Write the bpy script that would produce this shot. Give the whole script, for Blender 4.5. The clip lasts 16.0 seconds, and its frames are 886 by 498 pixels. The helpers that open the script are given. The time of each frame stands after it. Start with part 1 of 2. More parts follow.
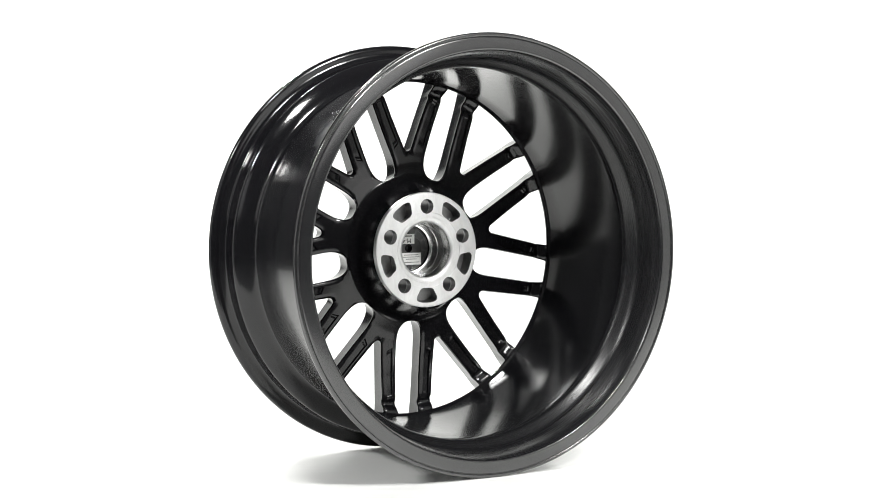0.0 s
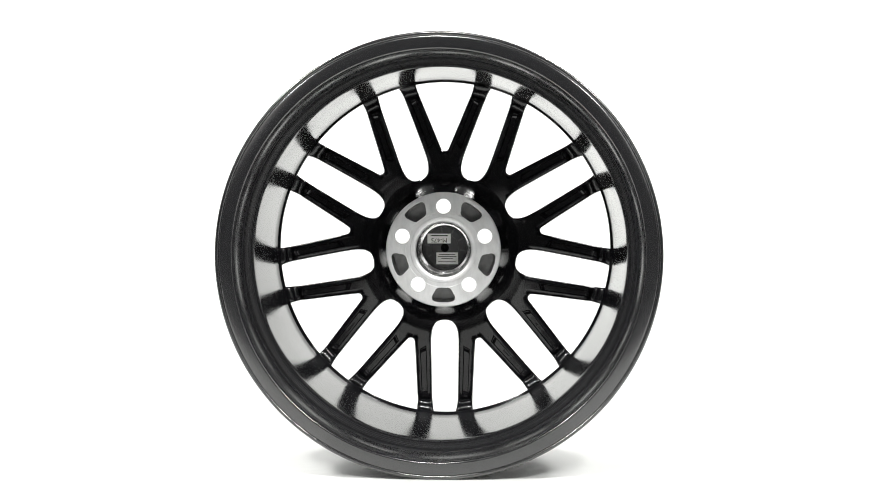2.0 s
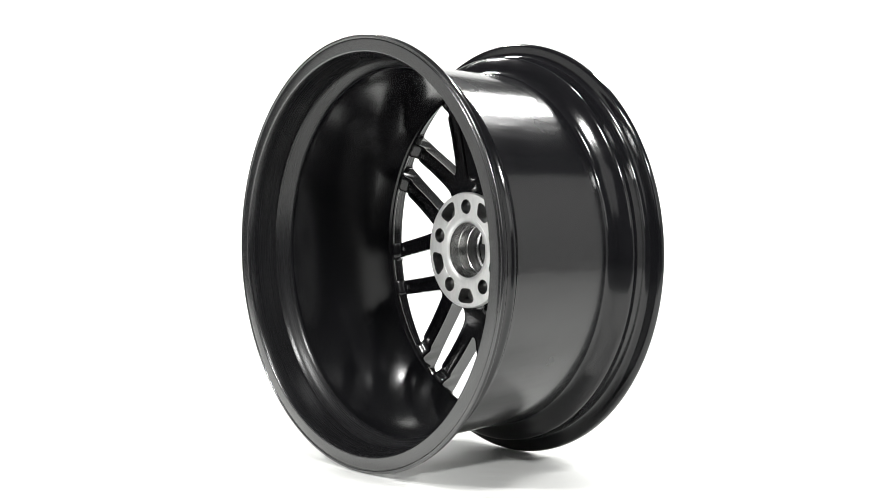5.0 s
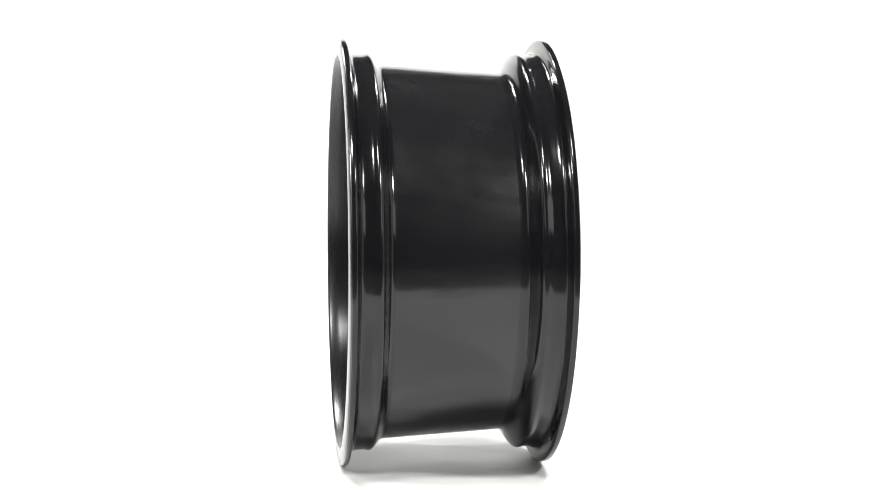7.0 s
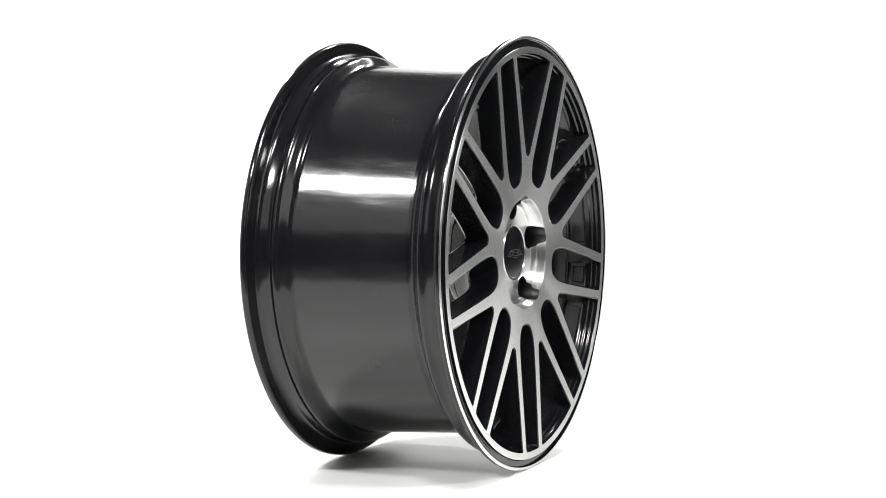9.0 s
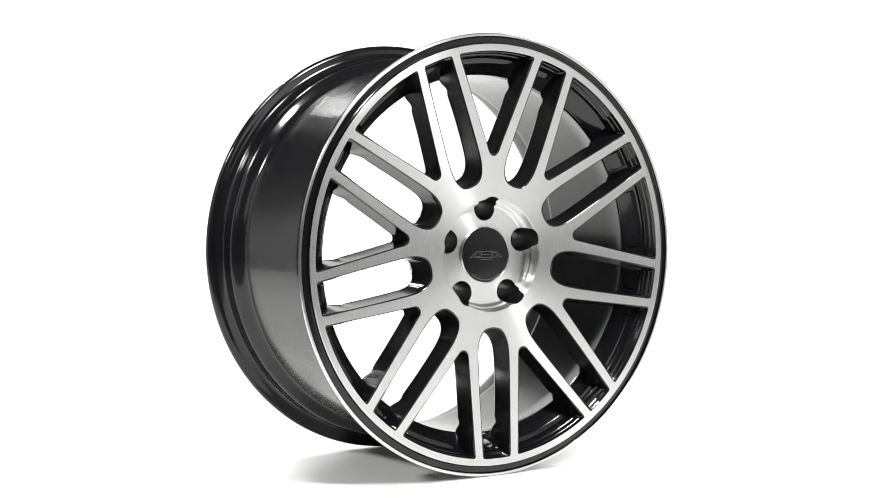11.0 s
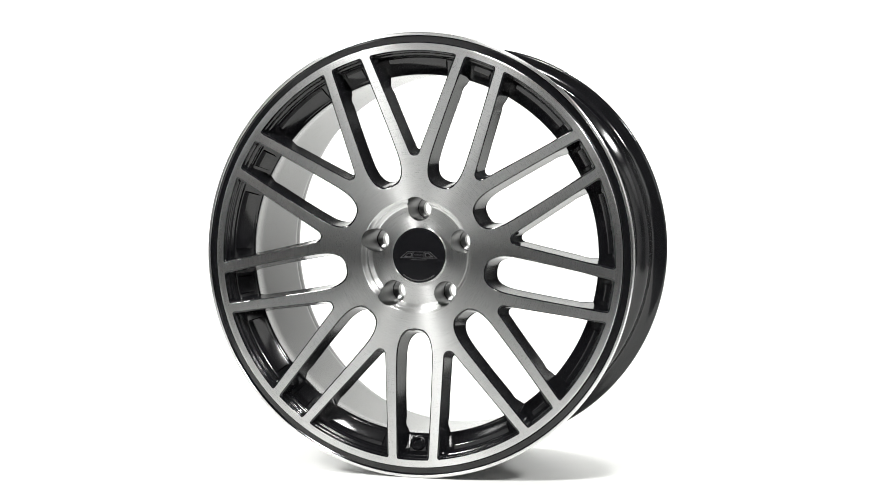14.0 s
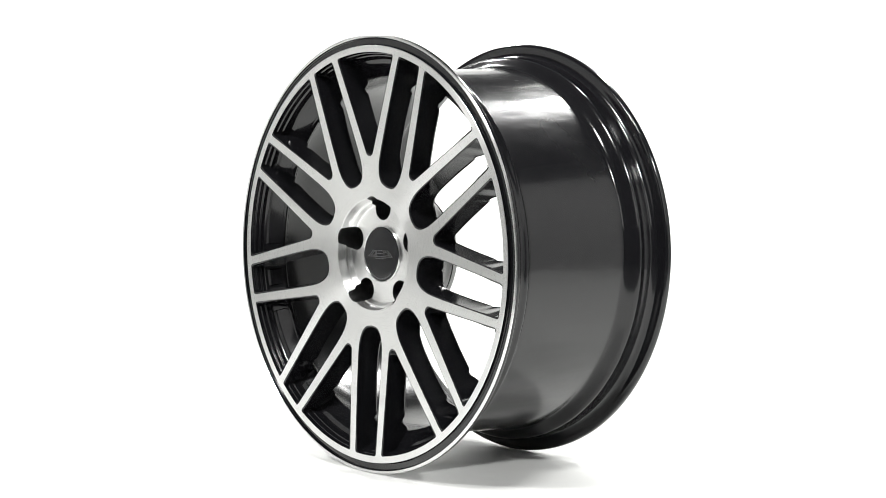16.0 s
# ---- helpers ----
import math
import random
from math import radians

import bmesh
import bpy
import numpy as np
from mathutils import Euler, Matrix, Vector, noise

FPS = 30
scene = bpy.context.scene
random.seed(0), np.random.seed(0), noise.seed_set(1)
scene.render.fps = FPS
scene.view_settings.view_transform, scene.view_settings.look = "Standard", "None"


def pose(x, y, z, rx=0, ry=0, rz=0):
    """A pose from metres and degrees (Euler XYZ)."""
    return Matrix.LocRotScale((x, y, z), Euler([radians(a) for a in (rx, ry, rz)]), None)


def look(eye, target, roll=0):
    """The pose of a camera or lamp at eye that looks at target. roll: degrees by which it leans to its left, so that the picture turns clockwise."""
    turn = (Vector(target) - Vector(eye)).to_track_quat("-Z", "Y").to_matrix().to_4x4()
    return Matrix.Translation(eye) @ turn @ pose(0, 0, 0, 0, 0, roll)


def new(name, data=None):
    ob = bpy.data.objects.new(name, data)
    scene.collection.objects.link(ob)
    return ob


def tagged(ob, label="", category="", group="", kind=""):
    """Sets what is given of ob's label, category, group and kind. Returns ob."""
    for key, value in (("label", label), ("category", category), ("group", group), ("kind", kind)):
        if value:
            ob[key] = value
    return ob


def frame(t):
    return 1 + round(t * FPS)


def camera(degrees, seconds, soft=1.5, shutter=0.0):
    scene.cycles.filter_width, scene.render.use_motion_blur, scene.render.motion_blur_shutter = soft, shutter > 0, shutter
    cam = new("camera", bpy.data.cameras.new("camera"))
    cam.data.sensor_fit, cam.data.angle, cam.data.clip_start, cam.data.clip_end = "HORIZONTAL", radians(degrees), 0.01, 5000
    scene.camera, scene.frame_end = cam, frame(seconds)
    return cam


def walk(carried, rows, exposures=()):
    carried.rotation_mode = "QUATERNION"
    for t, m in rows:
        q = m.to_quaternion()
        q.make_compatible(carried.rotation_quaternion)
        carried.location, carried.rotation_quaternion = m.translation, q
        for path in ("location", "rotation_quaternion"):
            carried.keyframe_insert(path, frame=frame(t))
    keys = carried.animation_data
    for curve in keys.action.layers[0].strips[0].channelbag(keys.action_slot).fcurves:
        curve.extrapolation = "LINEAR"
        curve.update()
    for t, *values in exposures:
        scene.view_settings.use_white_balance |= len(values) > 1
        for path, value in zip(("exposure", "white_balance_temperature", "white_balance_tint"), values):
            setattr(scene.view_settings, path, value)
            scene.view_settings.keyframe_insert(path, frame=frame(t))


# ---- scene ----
# ---------------- camera ----------------
EYE, AIM = (0.001, -2.061, 0.379), (0.001, 0.0, 0.2754)
cam = camera(31.09, 16.0, soft=0.9)
walk(cam, [(0, look(EYE, AIM)), (16, look(EYE, AIM))])

# ---------------- world and lights ----------------
world = bpy.data.worlds.new("studio_air")
world.use_nodes = True
world.node_tree.nodes["Background"].inputs[0].default_value = (0.9, 0.95, 1.0, 1)
world.node_tree.nodes["Background"].inputs[1].default_value = 0.05
scene.world = world


def area_lamp(name, eye, target, sx, sy, watts, color=(1, 1, 0.985)):
    data = bpy.data.lights.new(name, "AREA")
    data.shape, data.size, data.size_y = "RECTANGLE", sx, sy
    data.energy, data.color = watts, color
    ob = new(name, data)
    ob.matrix_world = look(eye, target)
    return tagged(ob, "rectangular white studio lamp out of view, inferred or added as fill", "lamp")


area_lamp("softbox_or_fill", (-1.50, -1.24, 1.78), (0, 0, 0.25), 0.28, 0.22, 34)
area_lamp("softbox_or_fill", (1.33, -1.36, 1.78), (0, 0, 0.25), 0.28, 0.22, 34)
area_lamp("softbox_or_fill", (-0.08, -1.24, 2.00), (0, 0, 0.25), 0.32, 0.28, 30)
# Low dim panels, added in place of a pale surface the barrel mirrors
area_lamp("softbox_or_fill", (-1.20, -1.45, 0.98), (0, 0, 0.25), 0.90, 0.62, 1.7)
area_lamp("softbox_or_fill", (1.20, -1.50, 0.98), (0, 0, 0.25), 0.90, 0.62, 3.2)
area_lamp("softbox_or_fill", (-1.02, 1.25, 2.02), (0, 0, 0.10), 0.20, 0.26, 31)
area_lamp("softbox_or_fill", (1.02, 1.25, 2.02), (0, 0, 0.10), 0.20, 0.26, 31)
# Added fills, aimed at the sheet behind only to whiten it
area_lamp("softbox_or_fill", (-0.95, 1.70, 1.90), (-0.5, 2.6, 0.6), 0.60, 0.40, 14)
area_lamp("softbox_or_fill", (0.95, 1.70, 1.90), (0.5, 2.6, 0.6), 0.60, 0.40, 14)

# ---------------- materials ----------------


def mat(name, color, rough, metal=0.0, coat=0.0, grain=0.0, scale=60.0, bump=0.0, bump_scale=400.0, rough_var=0.0, spec=0.5):
    m = bpy.data.materials.new(name)
    m.use_nodes = True
    nt = m.node_tree
    b = nt.nodes["Principled BSDF"]
    b.inputs["Base Color"].default_value = (*color, 1)
    b.inputs["Roughness"].default_value = rough
    b.inputs["Metallic"].default_value = metal
    b.inputs["Specular IOR Level"].default_value = spec
    b.inputs["Coat Weight"].default_value = coat
    b.inputs["Coat Roughness"].default_value = 0.06
    co = nt.nodes.new("ShaderNodeTexCoord")
    if grain or rough_var:
        n = nt.nodes.new("ShaderNodeTexNoise")
        n.inputs["Scale"].default_value, n.inputs["Detail"].default_value = scale, 5
        nt.links.new(co.outputs["Object"], n.inputs["Vector"])
        if grain:
            mix = nt.nodes.new("ShaderNodeMix")
            mix.data_type = "RGBA"
            mix.inputs[6].default_value = (*[c * (1 - grain) for c in color], 1)
            mix.inputs[7].default_value = (*[min(1, c * (1 + grain)) for c in color], 1)
            nt.links.new(n.outputs["Fac"], mix.inputs[0])
            nt.links.new(mix.outputs[2], b.inputs["Base Color"])
        if rough_var:
            mr = nt.nodes.new("ShaderNodeMapRange")
            mr.inputs[1].default_value, mr.inputs[2].default_value = 0.3, 0.7
            mr.inputs[3].default_value, mr.inputs[4].default_value = max(0.02, rough - rough_var), rough + rough_var
            nt.links.new(n.outputs["Fac"], mr.inputs[0])
            nt.links.new(mr.outputs[0], b.inputs["Roughness"])
    if bump:
        n2 = nt.nodes.new("ShaderNodeTexNoise")
        n2.inputs["Scale"].default_value, n2.inputs["Detail"].default_value = bump_scale, 2
        nt.links.new(co.outputs["Object"], n2.inputs["Vector"])
        bp = nt.nodes.new("ShaderNodeBump")
        bp.inputs["Strength"].default_value, bp.inputs["Distance"].default_value = bump, 0.0004
        nt.links.new(n2.outputs["Fac"], bp.inputs["Height"])
        nt.links.new(bp.outputs[0], b.inputs["Normal"])
    return m


def turned_metal(name, color, rough, aniso, metal=1.0, relief=0.10):
    """Lathe-turned aluminium: fine rings about the axle, gloss drawn out across them."""
    m = mat(name, color, rough, metal=metal)
    nt = m.node_tree
    b = nt.nodes["Principled BSDF"]
    b.inputs["Anisotropic"].default_value = aniso
    tan = nt.nodes.new("ShaderNodeTangent")
    tan.direction_type, tan.uv_map = "UV_MAP", "rings"
    nt.links.new(tan.outputs[0], b.inputs["Tangent"])
    uv = nt.nodes.new("ShaderNodeUVMap")
    uv.uv_map = "rings"
    mp = nt.nodes.new("ShaderNodeMapping")
    mp.inputs["Scale"].default_value = (9000, 6, 1)
    nt.links.new(uv.outputs[0], mp.inputs["Vector"])
    n = nt.nodes.new("ShaderNodeTexNoise")
    n.inputs["Scale"].default_value, n.inputs["Detail"].default_value = 1.0, 3
    nt.links.new(mp.outputs[0], n.inputs["Vector"])
    mr = nt.nodes.new("ShaderNodeMapRange")
    mr.inputs[3].default_value, mr.inputs[4].default_value = rough * 0.82, rough * 1.18
    nt.links.new(n.outputs["Fac"], mr.inputs[0])
    nt.links.new(mr.outputs[0], b.inputs["Roughness"])
    bp = nt.nodes.new("ShaderNodeBump")
    bp.inputs["Strength"].default_value, bp.inputs["Distance"].default_value = relief, 0.0001
    nt.links.new(n.outputs["Fac"], bp.inputs["Height"])
    nt.links.new(bp.outputs[0], b.inputs["Normal"])
    return m


BLACK = mat("gloss_black_paint", (0.006, 0.006, 0.007), 0.12, coat=0.0, spec=0.5, bump=0.008, bump_scale=500, rough_var=0.03, scale=25)
SATIN = mat("satin_black_paint", (0.006, 0.006, 0.007), 0.17, rough_var=0.03, scale=10)
SILVER = turned_metal("turned_aluminium", (0.73, 0.73, 0.725), 0.285, 0.9, relief=0.06)
BARREL_BLACK = mat("barrel_black_paint", (0.006, 0.006, 0.007), 0.23, coat=0.6, rough_var=0.06, scale=9, spec=0.30)
BARREL_BLACK.node_tree.nodes["Principled BSDF"].inputs["Coat Roughness"].default_value = 0.11


def orange_peel(m, layers):
    """Uneven surface film: noise drawn out along x, one layer on another. layers: (along, across, depth)."""
    nt = m.node_tree
    co = nt.nodes.new("ShaderNodeTexCoord")
    last = None
    for along, across, depth in layers:
        mp = nt.nodes.new("ShaderNodeMapping")
        mp.inputs["Scale"].default_value = (along, across, across)
        n = nt.nodes.new("ShaderNodeTexNoise")
        n.inputs["Scale"].default_value, n.inputs["Detail"].default_value = 1.0, 2
        bp = nt.nodes.new("ShaderNodeBump")
        bp.inputs["Strength"].default_value, bp.inputs["Distance"].default_value = 1.0, depth
        nt.links.new(co.outputs["Object"], mp.inputs["Vector"])
        nt.links.new(mp.outputs[0], n.inputs["Vector"])
        nt.links.new(n.outputs["Fac"], bp.inputs["Height"])
        if last:
            nt.links.new(last.outputs[0], bp.inputs["Normal"])
        last = bp
    nt.links.new(last.outputs[0], nt.nodes["Principled BSDF"].inputs["Normal"])


orange_peel(BARREL_BLACK, ((6, 17, 0.0022), (22, 80, 0.00030), (110, 420, 0.000010)))
LIP_BLACK = turned_metal("lip_black_paint", (0.010, 0.010, 0.011), 0.20, 0.0, metal=0.0, relief=0.04)
LIP_BLACK.node_tree.nodes["Principled BSDF"].inputs["Specular IOR Level"].default_value = 1.0
LIP_BLACK.node_tree.nodes["Principled BSDF"].inputs["Coat Weight"].default_value = 0.6
LIP_BLACK.node_tree.nodes["Principled BSDF"].inputs["Coat Roughness"].default_value = 0.22
BOWL_BLACK = turned_metal("bowl_black_paint", (0.010, 0.010, 0.011), 0.27, 0.0, metal=0.0, relief=0.05)
RAW = turned_metal("raw_machined_aluminium", (0.82, 0.82, 0.81), 0.50, 0.25, relief=0.35)
BORE = turned_metal("polished_bore_aluminium", (0.80, 0.80, 0.79), 0.20, 0.3, relief=0.5)


def scuffs(m, color, amount, scale):
    """Blotches and handling marks over a metal: the colour wanders round `color` by `amount`."""
    nt = m.node_tree
    co = nt.nodes.new("ShaderNodeTexCoord")
    mp = nt.nodes.new("ShaderNodeMapping")
    mp.inputs["Scale"].default_value, mp.inputs["Rotation"].default_value = (1, 1, 0.35), (0.6, 0, 0)
    n = nt.nodes.new("ShaderNodeTexNoise")
    n.inputs["Scale"].default_value, n.inputs["Detail"].default_value, n.inputs["Roughness"].default_value = scale, 6, 0.65
    mix = nt.nodes.new("ShaderNodeMix")
    mix.data_type = "RGBA"
    mix.inputs[6].default_value = (*[c * (1 - amount) for c in color], 1)
    mix.inputs[7].default_value = (*[min(1, c * (1 + amount)) for c in color], 1)
    nt.links.new(co.outputs["Object"], mp.inputs["Vector"])
    nt.links.new(mp.outputs[0], n.inputs["Vector"])
    nt.links.new(n.outputs["Fac"], mix.inputs[0])
    nt.links.new(mix.outputs[2], nt.nodes["Principled BSDF"].inputs["Base Color"])


scuffs(RAW, (0.88, 0.88, 0.87), 0.3, 90)
scuffs(BORE, (0.76, 0.76, 0.75), 0.35, 70)
# Bolt holes and pockets: the hub's aluminium again, darker inside the recesses
LUG = mat("bolt_seat_aluminium", (0.26, 0.26, 0.26), 0.30, metal=1.0, grain=0.2, scale=150)
LUGWALL = mat("bolt_well_aluminium", (0.13, 0.13, 0.13), 0.34, metal=1.0, grain=0.3, scale=120)
RAWDARK = mat("cast_aluminium_pocket", (0.27, 0.27, 0.268), 0.42, metal=1.0, grain=0.3, scale=150, bump=0.2, bump_scale=600)
CAPBLACK = mat("cap_black_plastic", (0.006, 0.006, 0.007), 0.14, bump=0.02, spec=0.3)
CAPBACK = mat("cap_back_plastic", (0.06, 0.06, 0.06), 0.3, grain=0.3, scale=120)
CAPLINE = mat("cap_grey_line", (0.12, 0.12, 0.123), 0.32, metal=0.6)
STICKER = mat("sticker_paper", (0.78, 0.78, 0.76), 0.6, grain=0.05, scale=200)
INK = mat("sticker_ink", (0.02, 0.02, 0.02), 0.6)
WHITE = mat("white_studio_sheet", (0.895, 0.90, 0.885), 0.36, grain=0.012, scale=6, rough_var=0.08)
orange_peel(WHITE, ((2.5, 3.5, 0.004), (9, 42, 0.0010), (150, 150, 0.00002)))
PALE = mat("pale_grey_sheet", (0.45, 0.45, 0.445), 0.6, grain=0.03, scale=5)
ROOM = mat("dim_studio_paint", (0.11, 0.11, 0.113), 0.8, grain=0.15, scale=3)

# ---------------- studio ----------------


def mesh_object(name, verts, faces, mats, index=None, parent=None, smooth=True, sharp=35, uv=None):
    me = bpy.data.meshes.new(name)
    me.from_pydata(verts, [], faces)
    for m in mats:
        me.materials.append(m)
    if index is not None:
        me.polygons.foreach_set("material_index", index)
    me.polygons.foreach_set("use_smooth", [smooth] * len(me.polygons))
    if uv is not None:
        layer = me.uv_layers.new(name="rings")
        for loop in me.loops:
            layer.data[loop.index].uv = uv[loop.vertex_index]
    me.update()
    me.validate()
    if smooth:
        me.set_sharp_from_angle(angle=radians(sharp))
    ob = new(name, me)
    if parent:
        ob.parent = parent
    return ob


def backdrop_sheet():
    """White sheet: flat under the wheel, then a wide curve up into the wall behind; 4 cm thick."""
    line = [(-0.86, 0.0), (-0.84, 0.0)] + [(-0.6 + 0.2 * i, 0.0) for i in range(12)]
    c, rad = 1.7, 0.9
    line += [(c + rad * math.sin(a), rad - rad * math.cos(a)) for a in [radians(5 * k) for k in range(1, 19)]]
    line += [(c + rad, rad + 0.2 * k) for k in range(1, 5)]
    n, half = len(line), 1.88
    v = [(x, y, z) for x in (-half, half) for y, z in line]
    low = [(y, z - 0.04) if i < 16 else (y + 0.04, z) for i, (y, z) in enumerate(line)]
    v += [(x, y, z) for x in (-half, half) for y, z in low]
    f = []
    for i in range(n - 1):
        f.append((i, n + i, n + i + 1, i + 1))
        f.append((2 * n + i, 2 * n + i + 1, 3 * n + i + 1, 3 * n + i))
        f.append((i, i + 1, 2 * n + i + 1, 2 * n + i))
        f.append((n + i, 3 * n + i, 3 * n + i + 1, n + i + 1))
    f.append((0, 2 * n, 3 * n, n))
    f.append((n - 1, 2 * n - 1, 4 * n - 1, 3 * n - 1))
    ob = mesh_object("backdrop", v, f, [WHITE], sharp=60)
    return tagged(ob, "seamless white studio sheet under and behind the wheel", "backdrop", kind="structure")


def slab(name, x0, x1, y0, y1, z0, z1, material, label):
    v = [(x, y, z) for x in (x0, x1) for y in (y0, y1) for z in (z0, z1)]
    f = [(0, 1, 3, 2), (4, 6, 7, 5), (0, 4, 5, 1), (2, 3, 7, 6), (0, 2, 6, 4), (1, 5, 7, 3)]
    return tagged(mesh_object(name, v, f, [material], smooth=False), label, name.split("_")[0], kind="structure")


backdrop_sheet()
# Unseen sheets, placed and greyed to suit what the turned face mirrors
slab("side_sheet_west", -1.95, -1.90, -0.80, 0.7, -0.04, 1.5, PALE, "upright pale grey side sheet, unseen, added for reflections")
slab("side_sheet_east", 1.90, 1.95, -1.45, 0.25, -0.04, 1.5, PALE, "upright pale grey side sheet, unseen, added for reflections")
slab("floor", -3.2, 3.2, -3.6, 3.2, -0.14, -0.04, ROOM, "dim grey studio floor under the white sheet")
slab("wall_south", -3.2, 3.2, -3.7, -3.6, -0.04, 2.9, ROOM, "dim grey studio wall behind the camera")
slab("wall_north", -3.2, 3.2, 3.2, 3.3, -0.04, 2.9, ROOM, "dim grey studio wall behind the white sheet")
slab("wall_west", -3.3, -3.2, -3.6, 3.2, -0.04, 2.9, ROOM, "dim grey studio side wall")
slab("wall_east", 3.2, 3.3, -3.6, 3.2, -0.04, 2.9, ROOM, "dim grey studio side wall")
slab("ceiling", -3.2, 3.2, -3.6, 3.2, 2.9, 3.0, ROOM, "dim grey studio ceiling above the lamps")

# ---------------- the wheel ----------------
RADIUS = 0.2725
wheel = tagged(new("alloy_wheel"), "gloss black alloy car wheel, machined silver twin spokes, on white", "wheel")
HUB = Matrix.Translation((0, 0, RADIUS))


def under(ob, m=None, label=""):
    ob.parent = wheel
    ob.matrix_basis = HUB @ (m or Matrix())
    return tagged(ob, label)


def spin(deg):
    return Matrix.Rotation(radians(deg), 4, "X")


def turned(name, profile, mats, segments=240, sharp=32, closed=True):
    """A body of revolution about the axle. profile: (along the axle, radius, material of the stretch that follows)."""
    n = len(profile)
    v, uv, f, idx = [], [], [], []
    for k in range(segments):
        t = 2 * math.pi * k / segments
        for a, r, _ in profile:
            v.append((a, r * math.sin(t), -r * math.cos(t)))
            uv.append((r + a * 0.5, k / segments))
    for k in range(segments):
        q = (k + 1) % segments
        for i in range(n if closed else n - 1):
            j = (i + 1) % n
            f.append((k * n + i, k * n + j, q * n + j, q * n + i))
            idx.append(profile[i][2])
    return mesh_object(name, v, f, mats, idx, sharp=sharp, uv=uv)


def rounded(points, steps=4):
    """Catmull-Rom through (x, y) points."""
    out = []
    p = [points[0]] + list(points) + [points[-1]]
    for i in range(1, len(p) - 2):
        for k in range(steps):
            t = k / steps
            out.append(tuple(0.5 * (2 * p[i][c] + (p[i + 1][c] - p[i - 1][c]) * t
                                    + (2 * p[i - 1][c] - 5 * p[i][c] + 4 * p[i + 1][c] - p[i + 2][c]) * t * t
                                    + (3 * p[i][c] - p[i - 1][c] - 3 * p[i + 1][c] + p[i + 2][c]) * t ** 3) for c in (0, 1)))
    out.append(tuple(points[-1]))
    return out


def resample(points, n):
    d = [0.0]
    for a, b in zip(points, points[1:]):
        d.append(d[-1] + math.dist(a, b))
    s = np.linspace(0, d[-1], n)
    return list(zip(np.interp(s, d, [p[0] for p in points]), np.interp(s, d, [p[1] for p in points])))


# --- rim barrel: 0 gloss black, 1 turned silver, 2 satin black
OUTER = [(0.1225, 0.2725), (0.1195, 0.2712), (0.1180, 0.2670), (0.1170, 0.2610), (0.1150, 0.2565), (0.1120, 0.2542),
         (0.1060, 0.2533), (0.1000, 0.2527), (0.0965, 0.2531), (0.0930, 0.2540), (0.0900, 0.2536), (0.0868, 0.2510), (0.0815, 0.2435),
         (0.0775, 0.2360), (0.0740, 0.2318), (0.0700, 0.2302), (0.0640, 0.2303)]
BARREL = [(0.0, 0.2340), (-0.078, 0.2390)]
OUTER_REAR = [(-0.0815, 0.2393), (-0.0850, 0.2402), (-0.0885, 0.2430), (-0.0920, 0.2475), (-0.0950, 0.2514), (-0.0978, 0.2535),
              (-0.1008, 0.2540), (-0.1040, 0.2531), (-0.1072, 0.2527), (-0.1150, 0.2533), (-0.1195, 0.2542), (-0.1225, 0.2565), (-0.1245, 0.2610),
              (-0.1255, 0.2670), (-0.1268, 0.2712), (-0.1290, 0.2725)]
INNER_REAR = [(-0.1330, 0.2724), (-0.1345, 0.2717), (-0.1351, 0.2704), (-0.1352, 0.2690), (-0.1346, 0.2683), (-0.1343, 0.2674), (-0.1349, 0.2666), (-0.1354, 0.2650), (-0.1361, 0.2600),
              (-0.1366, 0.2540), (-0.1365, 0.2524), (-0.1356, 0.2511), (-0.1335, 0.2500), (-0.1300, 0.2489), (-0.1255, 0.2479), (-0.1190, 0.2472), (-0.0990, 0.2464), (-0.0950, 0.2456), (-0.0905, 0.2430),
              (-0.0860, 0.2388), (-0.0815, 0.2350), (-0.0770, 0.2332), (-0.0700, 0.2325)]
INNER = [(0.0, 0.2298), (0.055, 0.2268), (0.0835, 0.2262), (0.0850, 0.2255), (0.0862, 0.2240)]
OPENING = [(0.0880, 0.2229), (0.0895, 0.2227), (0.0918, 0.2234), (0.0945, 0.2264), (0.0995, 0.2330), (0.1045, 0.2396), (0.1075, 0.2430), (0.1105, 0.2447),
           (0.1140, 0.2455), (0.1150, 0.2459), (0.1158, 0.2472), (0.1168, 0.2479), (0.1205, 0.2484), (0.1214, 0.2488), (0.1220, 0.2497), (0.1230, 0.2502), (0.1270, 0.2505)]
profile = [(0.1275, 0.2507, 1), (0.1280, 0.2585, 1), (0.1277, 0.2590, 0), (0.1242, 0.2597, 0), (0.1235, 0.2605, 0), (0.1232, 0.2672, 0),
           (0.1240, 0.2682, 0), (0.1264, 0.2686, 1), (0.1268, 0.2690, 1), (0.1266, 0.2712, 1), (0.1256, 0.2723, 0)]
profile += [(a, r, 0) for a, r in rounded(OUTER, 3)[:-1]] + [(0.0640, 0.2303, 3)]
profile += [(a, r, 3) for a, r in BARREL] + [(a, r, 0) for a, r in rounded(OUTER_REAR, 3)]
profile += [(a, r, 2 if a > -0.078 else 4 if r > 0.2512 else 5) for a, r in rounded(INNER_REAR, 3)] + [(a, r, 2) for a, r in INNER] + [(a, r, 0) for a, r in rounded(OPENING, 3)]
PAINTS = [BLACK, SILVER, SATIN, BARREL_BLACK, LIP_BLACK, BOWL_BLACK]
under(turned("lip_ring", profile[:11], PAINTS, 288, closed=False), label="turned silver lip ring with black groove")
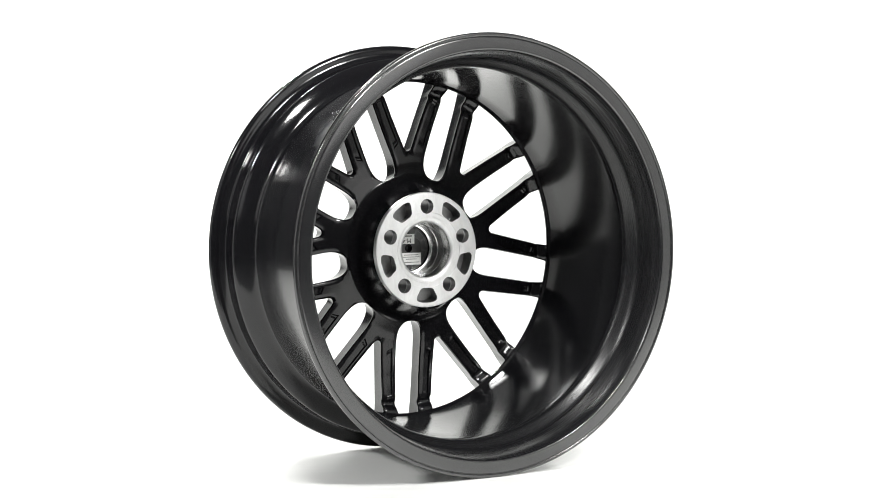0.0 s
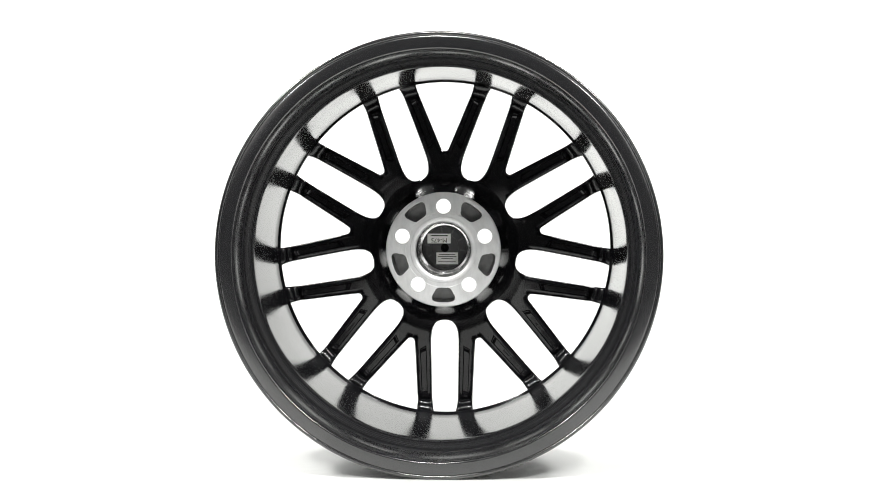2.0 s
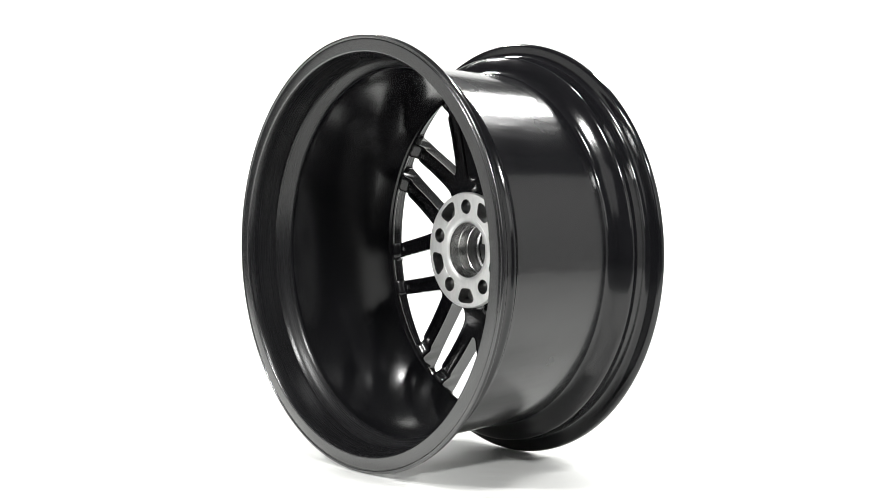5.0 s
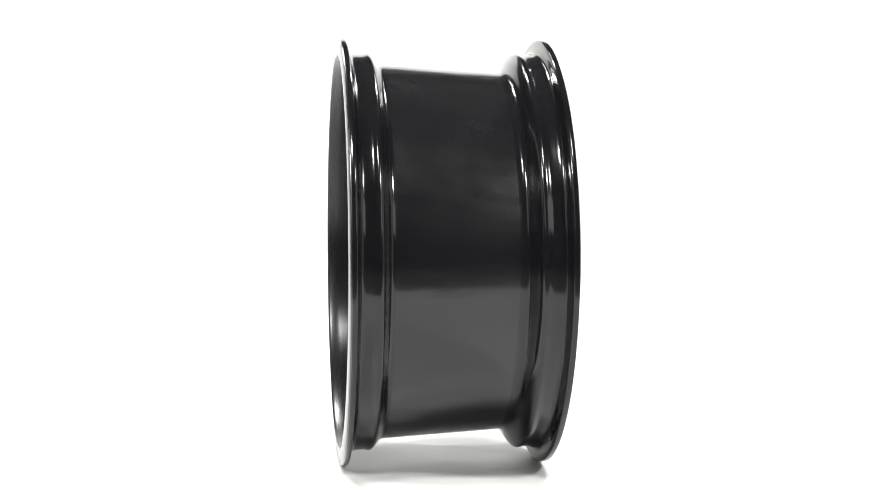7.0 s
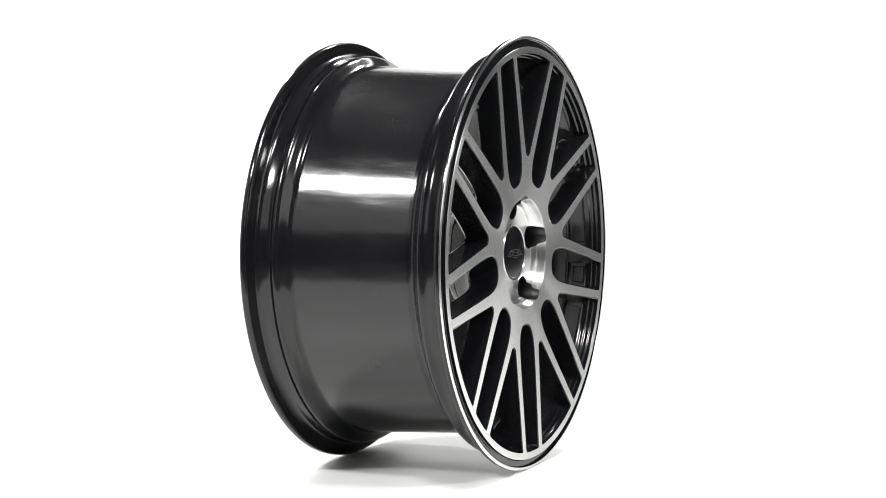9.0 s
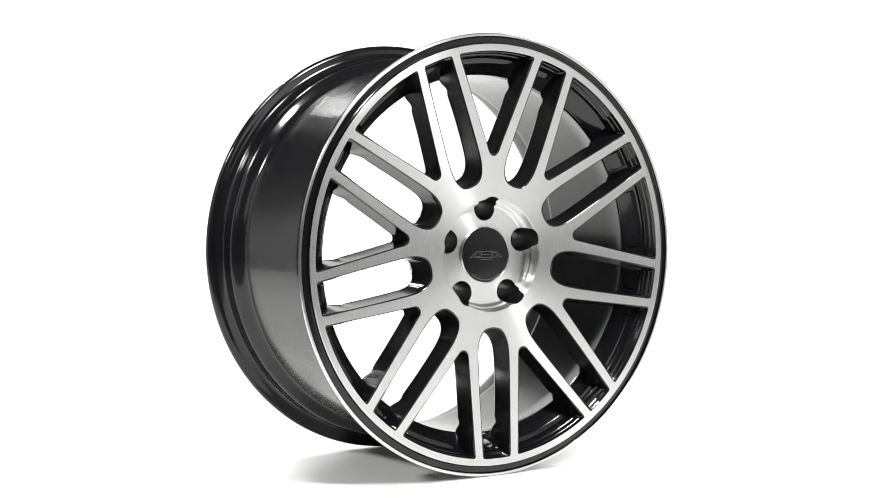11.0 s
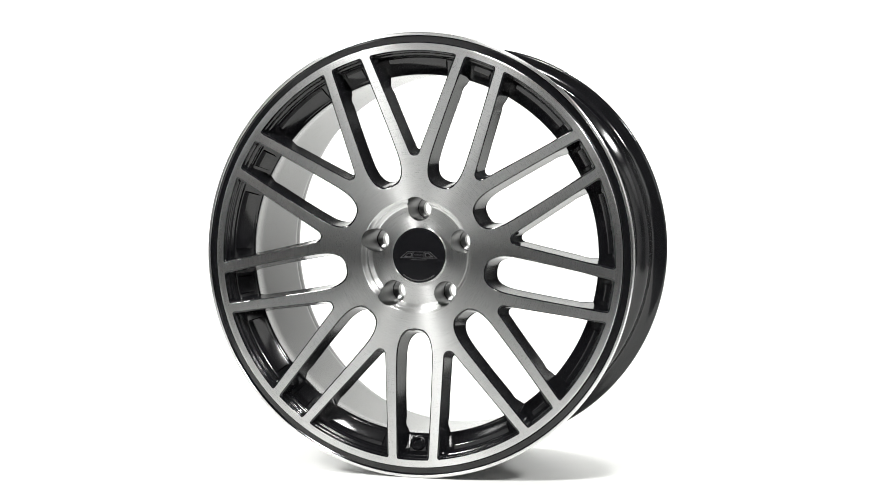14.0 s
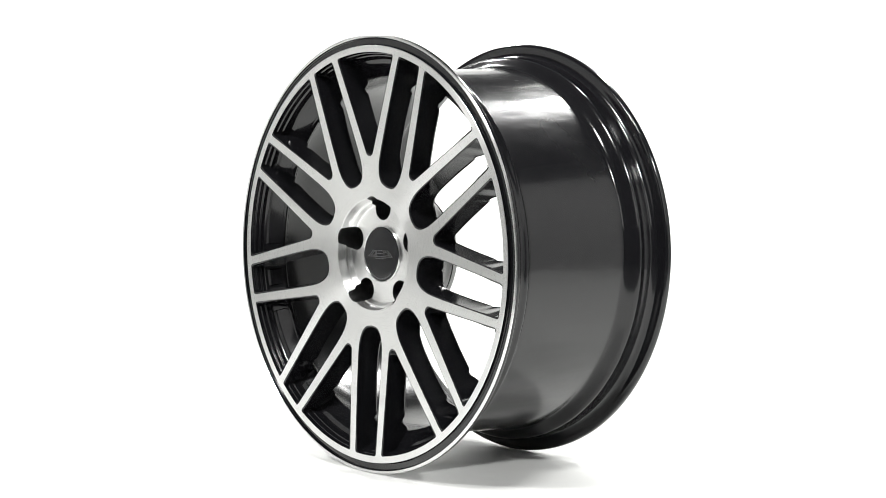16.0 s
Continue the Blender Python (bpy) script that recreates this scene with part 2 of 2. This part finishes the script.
under(turned("rim_barrel", profile[10:] + profile[:1], PAINTS, 288, closed=False), label="black painted rim barrel")

# --- twin spokes
INNER_R, OPEN_R = 0.0745, 0.2508


def face_a(r):
    return 0.1120 + 0.0620 * r


def back_a(r):
    return float(np.interp(r, [0.0745, 0.0760, 0.080, 0.085, 0.090, 0.0975, 0.115, 0.13, 0.15, 0.175, 0.20, 0.2045, 0.2085, 0.2125, 0.2175, 0.2215, 0.2508],
                           [0.0445, 0.0485, 0.060, 0.0695, 0.0760, 0.0815, 0.0865, 0.0890, 0.0912, 0.0928, 0.0930, 0.0933, 0.0962, 0.0956, 0.0905, 0.0885, 0.0885]))


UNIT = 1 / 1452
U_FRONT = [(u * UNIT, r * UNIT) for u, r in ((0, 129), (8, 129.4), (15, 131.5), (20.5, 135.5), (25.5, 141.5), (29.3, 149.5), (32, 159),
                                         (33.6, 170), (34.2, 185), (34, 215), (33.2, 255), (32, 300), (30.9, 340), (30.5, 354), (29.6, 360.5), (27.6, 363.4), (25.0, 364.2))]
HALF = radians(20)


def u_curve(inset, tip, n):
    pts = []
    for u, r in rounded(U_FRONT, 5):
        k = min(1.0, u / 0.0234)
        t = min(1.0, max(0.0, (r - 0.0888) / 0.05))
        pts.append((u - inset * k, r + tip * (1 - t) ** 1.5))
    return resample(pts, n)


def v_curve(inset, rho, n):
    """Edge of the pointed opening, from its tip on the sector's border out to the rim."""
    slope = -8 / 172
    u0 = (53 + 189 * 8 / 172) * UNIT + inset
    t = math.tan(HALF)
    ra = u0 / (t - slope)
    apex = ra / math.cos(HALF)
    half = HALF - math.atan(slope)
    c = apex + rho / math.sin(half)
    cx, cy = c * math.sin(HALF), c * math.cos(HALF)
    pts = []
    for k in range(9):
        ang = k / 8 * (math.pi / 2 - half)
        dx, dy = -rho * math.sin(ang), -rho * math.cos(ang)
        ca, sa = math.cos(HALF), math.sin(HALF)
        pts.append((cx + dx * ca + dy * sa, cy - dx * sa + dy * ca))
    for k in range(1, 24):
        r = pts[8][1] + (OPEN_R * 0.9800 - pts[8][1]) * k / 23
        pts.append((u0 + slope * r, r))
    end = pts[-1][1]
    for k in range(1, 7):
        t = radians(15 * k)
        pts.append((pts[31][0] + 0.0036 * (1 - math.cos(t)), end + 0.0031 * math.sin(t)))
    return resample(pts, n)


def clip_rim(p, limit):
    d = math.hypot(*p)
    return p if d <= limit else (p[0] * limit / d, p[1] * limit / d)


def twin_spoke():
    nw, na, nb = 10, 20, 84
    total = nw + nb
    ub, vb = u_curve(0, 0, nb), v_curve(0, 0.0076, total - na)
    ur, vr = u_curve(0.0052, 0.0087, nb), v_curve(0.0045, 0.0055, total - na)

    def line(tip, n, ang):
        return [((INNER_R + (tip - INNER_R) * i / n) * math.sin(ang), (INNER_R + (tip - INNER_R) * i / n) * math.cos(ang)) for i in range(n)]

    def flare(p, side):
        k = max(0.0, (p[1] - 0.205) / 0.024)
        return (p[0] + side * 0.0035 * min(1, k) ** 2, p[1])
    A = line(ub[0][1], nw, 0) + ub
    B = line(math.hypot(*vb[0]), na, HALF) + vb
    A2 = line(ur[0][1], nw, 0) + [flare(p, -1) for p in ur]
    B2 = line(math.hypot(*vr[0]), na, HALF) + [flare(p, 1) for p in vr]
    A, B = [clip_rim(p, OPEN_R) for p in A], [clip_rim(p, OPEN_R) for p in B]
    A[-1] = (A[-1][0], math.sqrt(OPEN_R ** 2 - A[-1][0] ** 2))
    B[-1] = (B[-1][0], math.sqrt(OPEN_R ** 2 - B[-1][0] ** 2))
    A2, B2 = [clip_rim(p, 0.2445) for p in A2], [clip_rim(p, 0.2445) for p in B2]
    v, f, idx, uv = [], [], [], []

    def vert(a, u, r, sg):
        v.append((a, u * sg, -r))
        rr = math.hypot(u, r)
        uv.append((rr + a * 0.5, math.atan2(u, r) * sg / 6.2832))
        return len(v) - 1

    def quad(q, m, sg):
        f.append(q if sg > 0 else q[::-1])
        idx.append(m)
    for sg in (1, -1):
        W = [0, 0.15, 0.38, 0.62, 0.85, 1]
        front = [[vert(face_a(math.hypot(a[0] + (b[0] - a[0]) * w, a[1] + (b[1] - a[1]) * w)), a[0] + (b[0] - a[0]) * w, a[1] + (b[1] - a[1]) * w, sg) for w in W] for a, b in zip(A, B)]
        WR = [0, 0.05, 0.14, 0.30, 0.35, 0.45, 0.48, 0.65, 0.70, 0.86, 0.95, 1]
        back = []
        for i, (a, b) in enumerate(zip(A2, B2)):
            row = []
            middle = math.hypot((a[0] + b[0]) / 2, (a[1] + b[1]) / 2)
            for w in WR:
                u, r = a[0] + (b[0] - a[0]) * w, a[1] + (b[1] - a[1]) * w
                d = math.hypot(u, r)
                z = back_a(d)
                if i >= nw and w < 0.14:
                    z += 0.0035 if w == 0 else 0.0010
                if i >= na and w > 0.86:
                    z += 0.0035 if w == 1 else 0.0010
                if 0.139 < middle < 0.203 and 0.34 < w < 0.66:
                    z += 0.0026 if 0.142 < middle < 0.200 else 0.0016
                row.append(vert(z, u, r, sg))
            back.append(row)
        for i in range(total - 1):
            for j in range(len(W) - 1):
                quad((front[i][j], front[i][j + 1], front[i + 1][j + 1], front[i + 1][j]), 0, sg)
            for j in range(len(WR) - 1):
                quad((back[i][j], back[i + 1][j], back[i + 1][j + 1], back[i][j + 1]), 2, sg)
        # side walls, with a small painted chamfer next to the turned face
        for C, C2, start, col, flip in ((A, A2, nw, 0, 1), (B, B2, na, -1, -1)):
            rows = []
            for i in range(start, total):
                (u, r), (u2, r2) = C[i], C2[i]
                zf, zb = face_a(math.hypot(u, r)), v[back[i][col]][0]
                ring = [front[i][col]]
                for t, s in ((0.004, 0.02), (0.016, 0.26), (0.040, 0.28), (0.075, 0.30), (0.50, 0.60), (0.90, 0.88), (0.955, 0.93)):
                    ring.append(vert(zf + (zb - zf) * t, u + (u2 - u) * s, r + (r2 - r) * s, sg))
                ring.append(back[i][col])
                rows.append(ring)
            for i in range(len(rows) - 1):
                for j in range(8):
                    q = (rows[i][j], rows[i + 1][j], rows[i + 1][j + 1], rows[i][j + 1])
                    quad(q, 1, sg * flip)
    return mesh_object("twin_spoke", v, f, [SILVER, BLACK, SATIN], idx, sharp=30, uv=uv)


first = under(twin_spoke())
for k in range(1, 9):
    ob = new("twin_spoke", first.data)
    under(ob, spin(40 * k))


# --- hub: turned recess in front, mounting pad behind, cut by bolt holes and pockets
def frustum(name, x0, r0, x1, r1, n, material, at=(0, 0), turn=0.0, shape=None):
    """A closed prism along the axle, centred on `at` = (y, z)."""
    v = []
    for x, s in ((x0, r0), (x1, r1)):
        for k in range(n):
            if shape:
                py, pz = shape[k][0] * s, shape[k][1] * s
            else:
                py, pz = s * math.cos(2 * math.pi * k / n), s * math.sin(2 * math.pi * k / n)
            c, q = math.cos(turn), math.sin(turn)
            v.append((x, at[0] + py * c - pz * q, at[1] + py * q + pz * c))
    f = [tuple(range(n - 1, -1, -1)), tuple(range(n, 2 * n))] + [(k, (k + 1) % n, n + (k + 1) % n, n + k) for k in range(n)]
    ob = mesh_object(name, v, f, [material], sharp=40)
    bm = bmesh.new()
    bm.from_mesh(ob.data)
    bmesh.ops.recalc_face_normals(bm, faces=bm.faces)
    bm.to_mesh(ob.data)
    bm.free()
    return ob


def hub():
    prof = [(0.0986, 0.0308, 0), (0.0983, 0.0612, 0), (0.0990, 0.0622, 0), (0.1040, 0.0640, 0), (0.1050, 0.0648, 0), (0.1054, 0.0668, 0), (0.1064, 0.0676, 0), (0.1130, 0.0690, 0), (face_a(0.0702) - 0.0006, 0.0696, 0), (face_a(0.0702), 0.0702, 0),
            (face_a(INNER_R), INNER_R, 1), (0.0540, 0.0752, 2), (0.0470, 0.0760, 1), (0.0410, 0.0760, 1), (0.0402, 0.0752, 1), (0.0400, 0.0740, 1), (0.0400, 0.0500, 1), (0.0404, 0.0496, 1), (0.0404, 0.0440, 1), (0.0400, 0.0436, 1),
            (0.0400, 0.0402, 1), (0.0410, 0.0378, 1), (0.0425, 0.0362, 3), (0.0440, 0.0356, 3), (0.0560, 0.0348, 3), (0.0566, 0.0342, 3), (0.0700, 0.0340, 3), (0.0706, 0.0332, 3), (0.0870, 0.0332, 3), (0.0878, 0.0308, 3)]
    ob = turned("hub", prof, [SILVER, RAW, SATIN, BORE], 120, sharp=30)
    bm = bmesh.new()
    bm.from_mesh(ob.data)
    bmesh.ops.recalc_face_normals(bm, faces=bm.faces)
    bm.to_mesh(ob.data)
    bm.free()
    cutters = []
    for k in range(5):
        t = radians(90 + 72 * k)
        at = (0.0573 * math.cos(t), 0.0573 * math.sin(t))
        cutters.append(frustum("cut", 0.0590, 0.0140, 0.13, 0.0157, 32, LUGWALL, at))
        cutters.append(frustum("cut", 0.0500, 0.0100, 0.0596, 0.0136, 32, LUG, at))
        cutters.append(frustum("cut", 0.03, 0.0097, 0.0510, 0.0097, 28, LUG, at))
        t2 = t + radians(36)
        shape = [(0.0500, -0.0055), (0.0500, 0.0055), (0.0507, 0.0080), (0.0524, 0.0102), (0.0610, 0.0148), (0.0640, 0.0154), (0.0664, 0.0146), (0.0682, 0.0122), (0.0694, 0.0060),
                 (0.0694, -0.0060), (0.0682, -0.0122), (0.0664, -0.0146), (0.0640, -0.0154), (0.0610, -0.0148), (0.0524, -0.0102), (0.0507, -0.0080)]
        cutters.append(frustum("cut", 0.0300, 1.03, 0.0560, 0.96, 16, RAWDARK, turn=t2, shape=shape))
    for c in cutters:
        m = ob.modifiers.new("cut", "BOOLEAN")
        m.object, m.operation, m.solver, m.material_mode = c, "DIFFERENCE", "EXACT", "TRANSFER"
    bpy.context.view_layer.update()
    me = bpy.data.meshes.new_from_object(ob.evaluated_get(bpy.context.evaluated_depsgraph_get()))
    ob.modifiers.clear()
    ob.data = me
    me.set_sharp_from_angle(angle=radians(30))
    for c in cutters:
        bpy.data.objects.remove(c)
    return ob


under(hub(), label="bare aluminium hub with five bolt holes")

# --- centre cap with outlined emblem, and its back with two stickers
cap = under(turned("centre_cap", [(0.0905, 0.0055, 2), (0.0905, 0.0180, 2), (0.0890, 0.0186, 2), (0.0890, 0.0262, 2), (0.0905, 0.0272, 2), (0.0905, 0.0300, 0), (0.0990, 0.0303, 0),
                                  (0.0990, 0.0354, 1), (0.1012, 0.0354, 1), (0.1018, 0.0347, 1), (0.1008, 0.0340, 0), (0.1016, 0.0330, 0), (0.1024, 0.0250, 0), (0.1027, 0.00002, 0),
                                  (0.0960, 0.00002, 0), (0.0960, 0.0055, 0)],
                   [CAPBLACK, SILVER, CAPBACK], 96), label="black plastic centre cap with thin silver ring")


def bar(name, points, x, w, h, material, parent):
    """A flat raised line through (y, z) points on the plane at x."""
    v, f = [], []
    for (y0, z0), (y1, z1) in zip(points, points[1:]):
        d = Vector((y1 - y0, z1 - z0)).normalized() * w / 2
        n = Vector((-d.y, d.x))
        b = len(v)
        for dx in (0, h):
            for y, z in ((y0 - d.x - n.x, z0 - d.y - n.y), (y1 + d.x - n.x, z1 + d.y - n.y), (y1 + d.x + n.x, z1 + d.y + n.y), (y0 - d.x + n.x, z0 - d.y + n.y)):
                v.append((x + dx, y, z))
        f += [(b, b + 3, b + 2, b + 1), (b + 4, b + 5, b + 6, b + 7)] + [(b + k, b + (k + 1) % 4, b + 4 + (k + 1) % 4, b + 4 + k) for k in range(4)]
    return mesh_object(name, v, f, [material], parent=parent, smooth=False)


MM = 0.001
for pts in ([(-23.5, -3.2), (-14.5, 4.2), (14.5, 4.2), (23.5, -3.2), (-23.5, -3.2)], [(-18.0, -1.8), (-13.0, 2.6), (-9.0, 2.6), (-9.6, -1.8), (-18.0, -1.8)],
            [(-7.2, 4.2), (-7.6, -3.2)], [(-5.4, 0.5), (5.2, 0.5)], [(7.2, 4.2), (7.0, -3.2)], [(9.2, -1.8), (8.8, 2.6), (12.8, 2.6), (18.0, -1.8), (9.2, -1.8)]):
    bar("emblem", [(y * MM, z * MM) for y, z in pts], 0.1022, 0.0006, 0.0010, CAPLINE, cap)
bar("emblem", [(-0.010, -0.0056), (0.010, -0.0056)], 0.1022, 0.0005, 0.0008, CAPLINE, cap)
for k in range(13):
    t = radians(-90 + (k - 6) * 6.2)
    p, q = (0.0312 * math.cos(t - 0.03), 0.0312 * math.sin(t - 0.03)), (0.0312 * math.cos(t + 0.03), 0.0312 * math.sin(t + 0.03))
    bar("ring_mark", [p, q], 0.1017, 0.0011, 0.0006, CAPLINE, cap)


def plate(name, y0, y1, z0, z1, x, h, material, parent, label=""):
    v = [(x - d, y, z) for d in (0, h) for y, z in ((y0, z0), (y1, z0), (y1, z1), (y0, z1))]
    f = [(0, 1, 2, 3), (4, 7, 6, 5)] + [(k, k + 4, (k + 1) % 4 + 4, (k + 1) % 4) for k in range(4)]
    return tagged(mesh_object(name, v, f, [material], parent=parent, smooth=False), label)


# seen from behind, +y lies to the left
tag = plate("sticker", -0.0080, 0.0235, 0.0060, 0.0192, 0.0888, 0.0003, STICKER, cap, "white paper sticker with printed code")
text = bpy.data.curves.new("code", "FONT")
text.body, text.size, text.align_x, text.align_y, text.extrude = "M-475", 0.0085, "CENTER", "CENTER", 0.0001
words = new("code", text)
bpy.context.view_layer.update()
code = new("printed_code", bpy.data.meshes.new_from_object(words.evaluated_get(bpy.context.evaluated_depsgraph_get())))
bpy.data.objects.remove(words)
code.data.materials.append(INK)
code.parent = cap
code.matrix_basis = Matrix(((0, 0, -1, 0.0884), (1, 0, 0, 0.0078), (0, -1, 0, 0.0105), (0, 0, 0, 1)))
plate("print_line", -0.0040, 0.0190, 0.0158, 0.0172, 0.0885, 0.0002, INK, cap)
plate("sticker", -0.0180, 0.0115, -0.0222, -0.0062, 0.0888, 0.0003, STICKER, cap, "white paper sticker with small print")
for z, w in ((-0.0090, 0.022), (-0.0118, 0.025), (-0.0146, 0.016), (-0.0188, 0.024)):
    plate("print_line", -0.0032 - w / 2, -0.0032 + w / 2, z - 0.0004, z + 0.0004, 0.0885, 0.0002, INK, cap)

for k in range(10):
    t = radians(36 * k + 8)
    bar("clip", [(0.0215 * math.cos(t), 0.0215 * math.sin(t)), (0.0272 * math.cos(t), 0.0272 * math.sin(t))], 0.0888, 0.0022, 0.0010, CAPLINE, cap)

# --- panels let into the outer wall of each opening
def wall_panel(name, half_deg, a0, a1, lift, n):
    """A curved pad on the opening's wall with sloped rims."""
    def wall_r(a):
        return float(np.interp(a, [0.0918, 0.0945, 0.0995, 0.1045, 0.1075, 0.1110], [0.2234, 0.2264, 0.2330, 0.2396, 0.2430, 0.2450]))
    v, f = [], []
    edge = 0.38
    turns = [-half_deg - edge, -half_deg - edge * 0.25, -half_deg] + [half_deg * (2 * i / n - 1) for i in range(1, n)] + [half_deg, half_deg + edge * 0.25, half_deg + edge]
    rows = ((a0, 0.0004), (a0 + 0.0007, -lift * 0.28), (a0 + 0.0014, -lift * 0.38), (a1 - 0.0026, -lift * 1.65), (a1 - 0.0018, -lift * 1.5), (a1 - 0.0012, -lift * 1.0), (a1, 0.0004))
    for i, t in enumerate(turns):
        rim = min(i, len(turns) - 1 - i)
        for a, d in rows:
            r = wall_r(a) + (0.0004 if rim == 0 else d + (0.0005 if rim == 1 else 0))
            v.append((a, r * math.sin(radians(t)), -r * math.cos(radians(t))))
    m = len(rows)
    for i in range(len(turns) - 1):
        for j in range(m - 1):
            b = i * m + j
            f.append((b, b + 1, b + m + 1, b + m))
    return mesh_object(name, v, f, [BLACK], sharp=20)


pad_u = under(wall_panel("wall_pad", 2.45, 0.0945, 0.1072, 0.0021, 6))
pad_v = under(wall_panel("wall_pad", 8.7, 0.0935, 0.1072, 0.0018, 16), spin(20))
for k in range(1, 9):
    under(new("wall_pad", pad_u.data), spin(40 * k))
    under(new("wall_pad", pad_v.data), spin(20 + 40 * k))


# --- valve hole in the wall of the lowest window
def valve():
    v, f, n = [], [], 20
    ring = [(0.0100, -0.0005), (0.0098, 0.0012), (0.0088, 0.0018), (0.0070, 0.0016), (0.0062, 0.0006), (0.0058, -0.0020), (0.0006, -0.0020)]
    axis = Vector((0.80, 0, 0.60))
    side = Vector((0, 1, 0))
    up = axis.cross(side)
    base = Vector((0.1026, 0, -0.2335))
    for k in range(n):
        t = 2 * math.pi * k / n
        for r, h in ring:
            v.append(base + axis * h + (side * math.cos(t) + up * math.sin(t)) * r)
    m = len(ring)
    for k in range(n):
        for i in range(m - 1):
            f.append((k * m + i, k * m + i + 1, (k + 1) % n * m + i + 1, (k + 1) % n * m + i))
    f.append(tuple(k * m + m - 1 for k in range(n)))
    return mesh_object("valve_seat", v, f, [BLACK], sharp=35)


under(valve(), label="round black valve seat")


# --- cast marks in the pockets behind four spokes
def cast_marks(seed, turn, sg):
    rng = random.Random(seed)
    v, f = [], []
    r = 0.158
    while r < 0.200:
        h, w = rng.uniform(0.0018, 0.0034), rng.uniform(0.0008, 0.0013)
        u = (0.0285 - (r - 0.158) * 0.03) * sg
        x0, x1 = back_a(r) + 0.0012, back_a(r) + 0.0028
        b = len(v)
        v += [(x, u + du, -(r + dr)) for x in (x0, x1) for du, dr in ((-h / 2, 0), (h / 2, 0), (h / 2, w), (-h / 2, w))]
        f += [(b, b + 1, b + 2, b + 3), (b + 4, b + 7, b + 6, b + 5)] + [(b + k, b + k + 4, b + (k + 1) % 4 + 4, b + (k + 1) % 4) for k in range(4)]
        r += w + rng.choice((0.0008, 0.0010, 0.0032))
    return under(mesh_object("cast_mark", v, f, [SATIN], smooth=False), spin(turn))


for seed, turn, sg in ((1, 40, 1), (2, -40, 1), (3, -40, -1), (4, 80, -1), (5, -80, 1)):
    cast_marks(seed, turn, sg)


# ---------------- movement ----------------
def motions():
    rows = []
    for k in range(65):
        t = k * 0.25
        rows.append((t, pose(0, 0, 0, 0, 0, -16.189 * (t - 7.4218))))
    walk(wheel, rows)


motions()
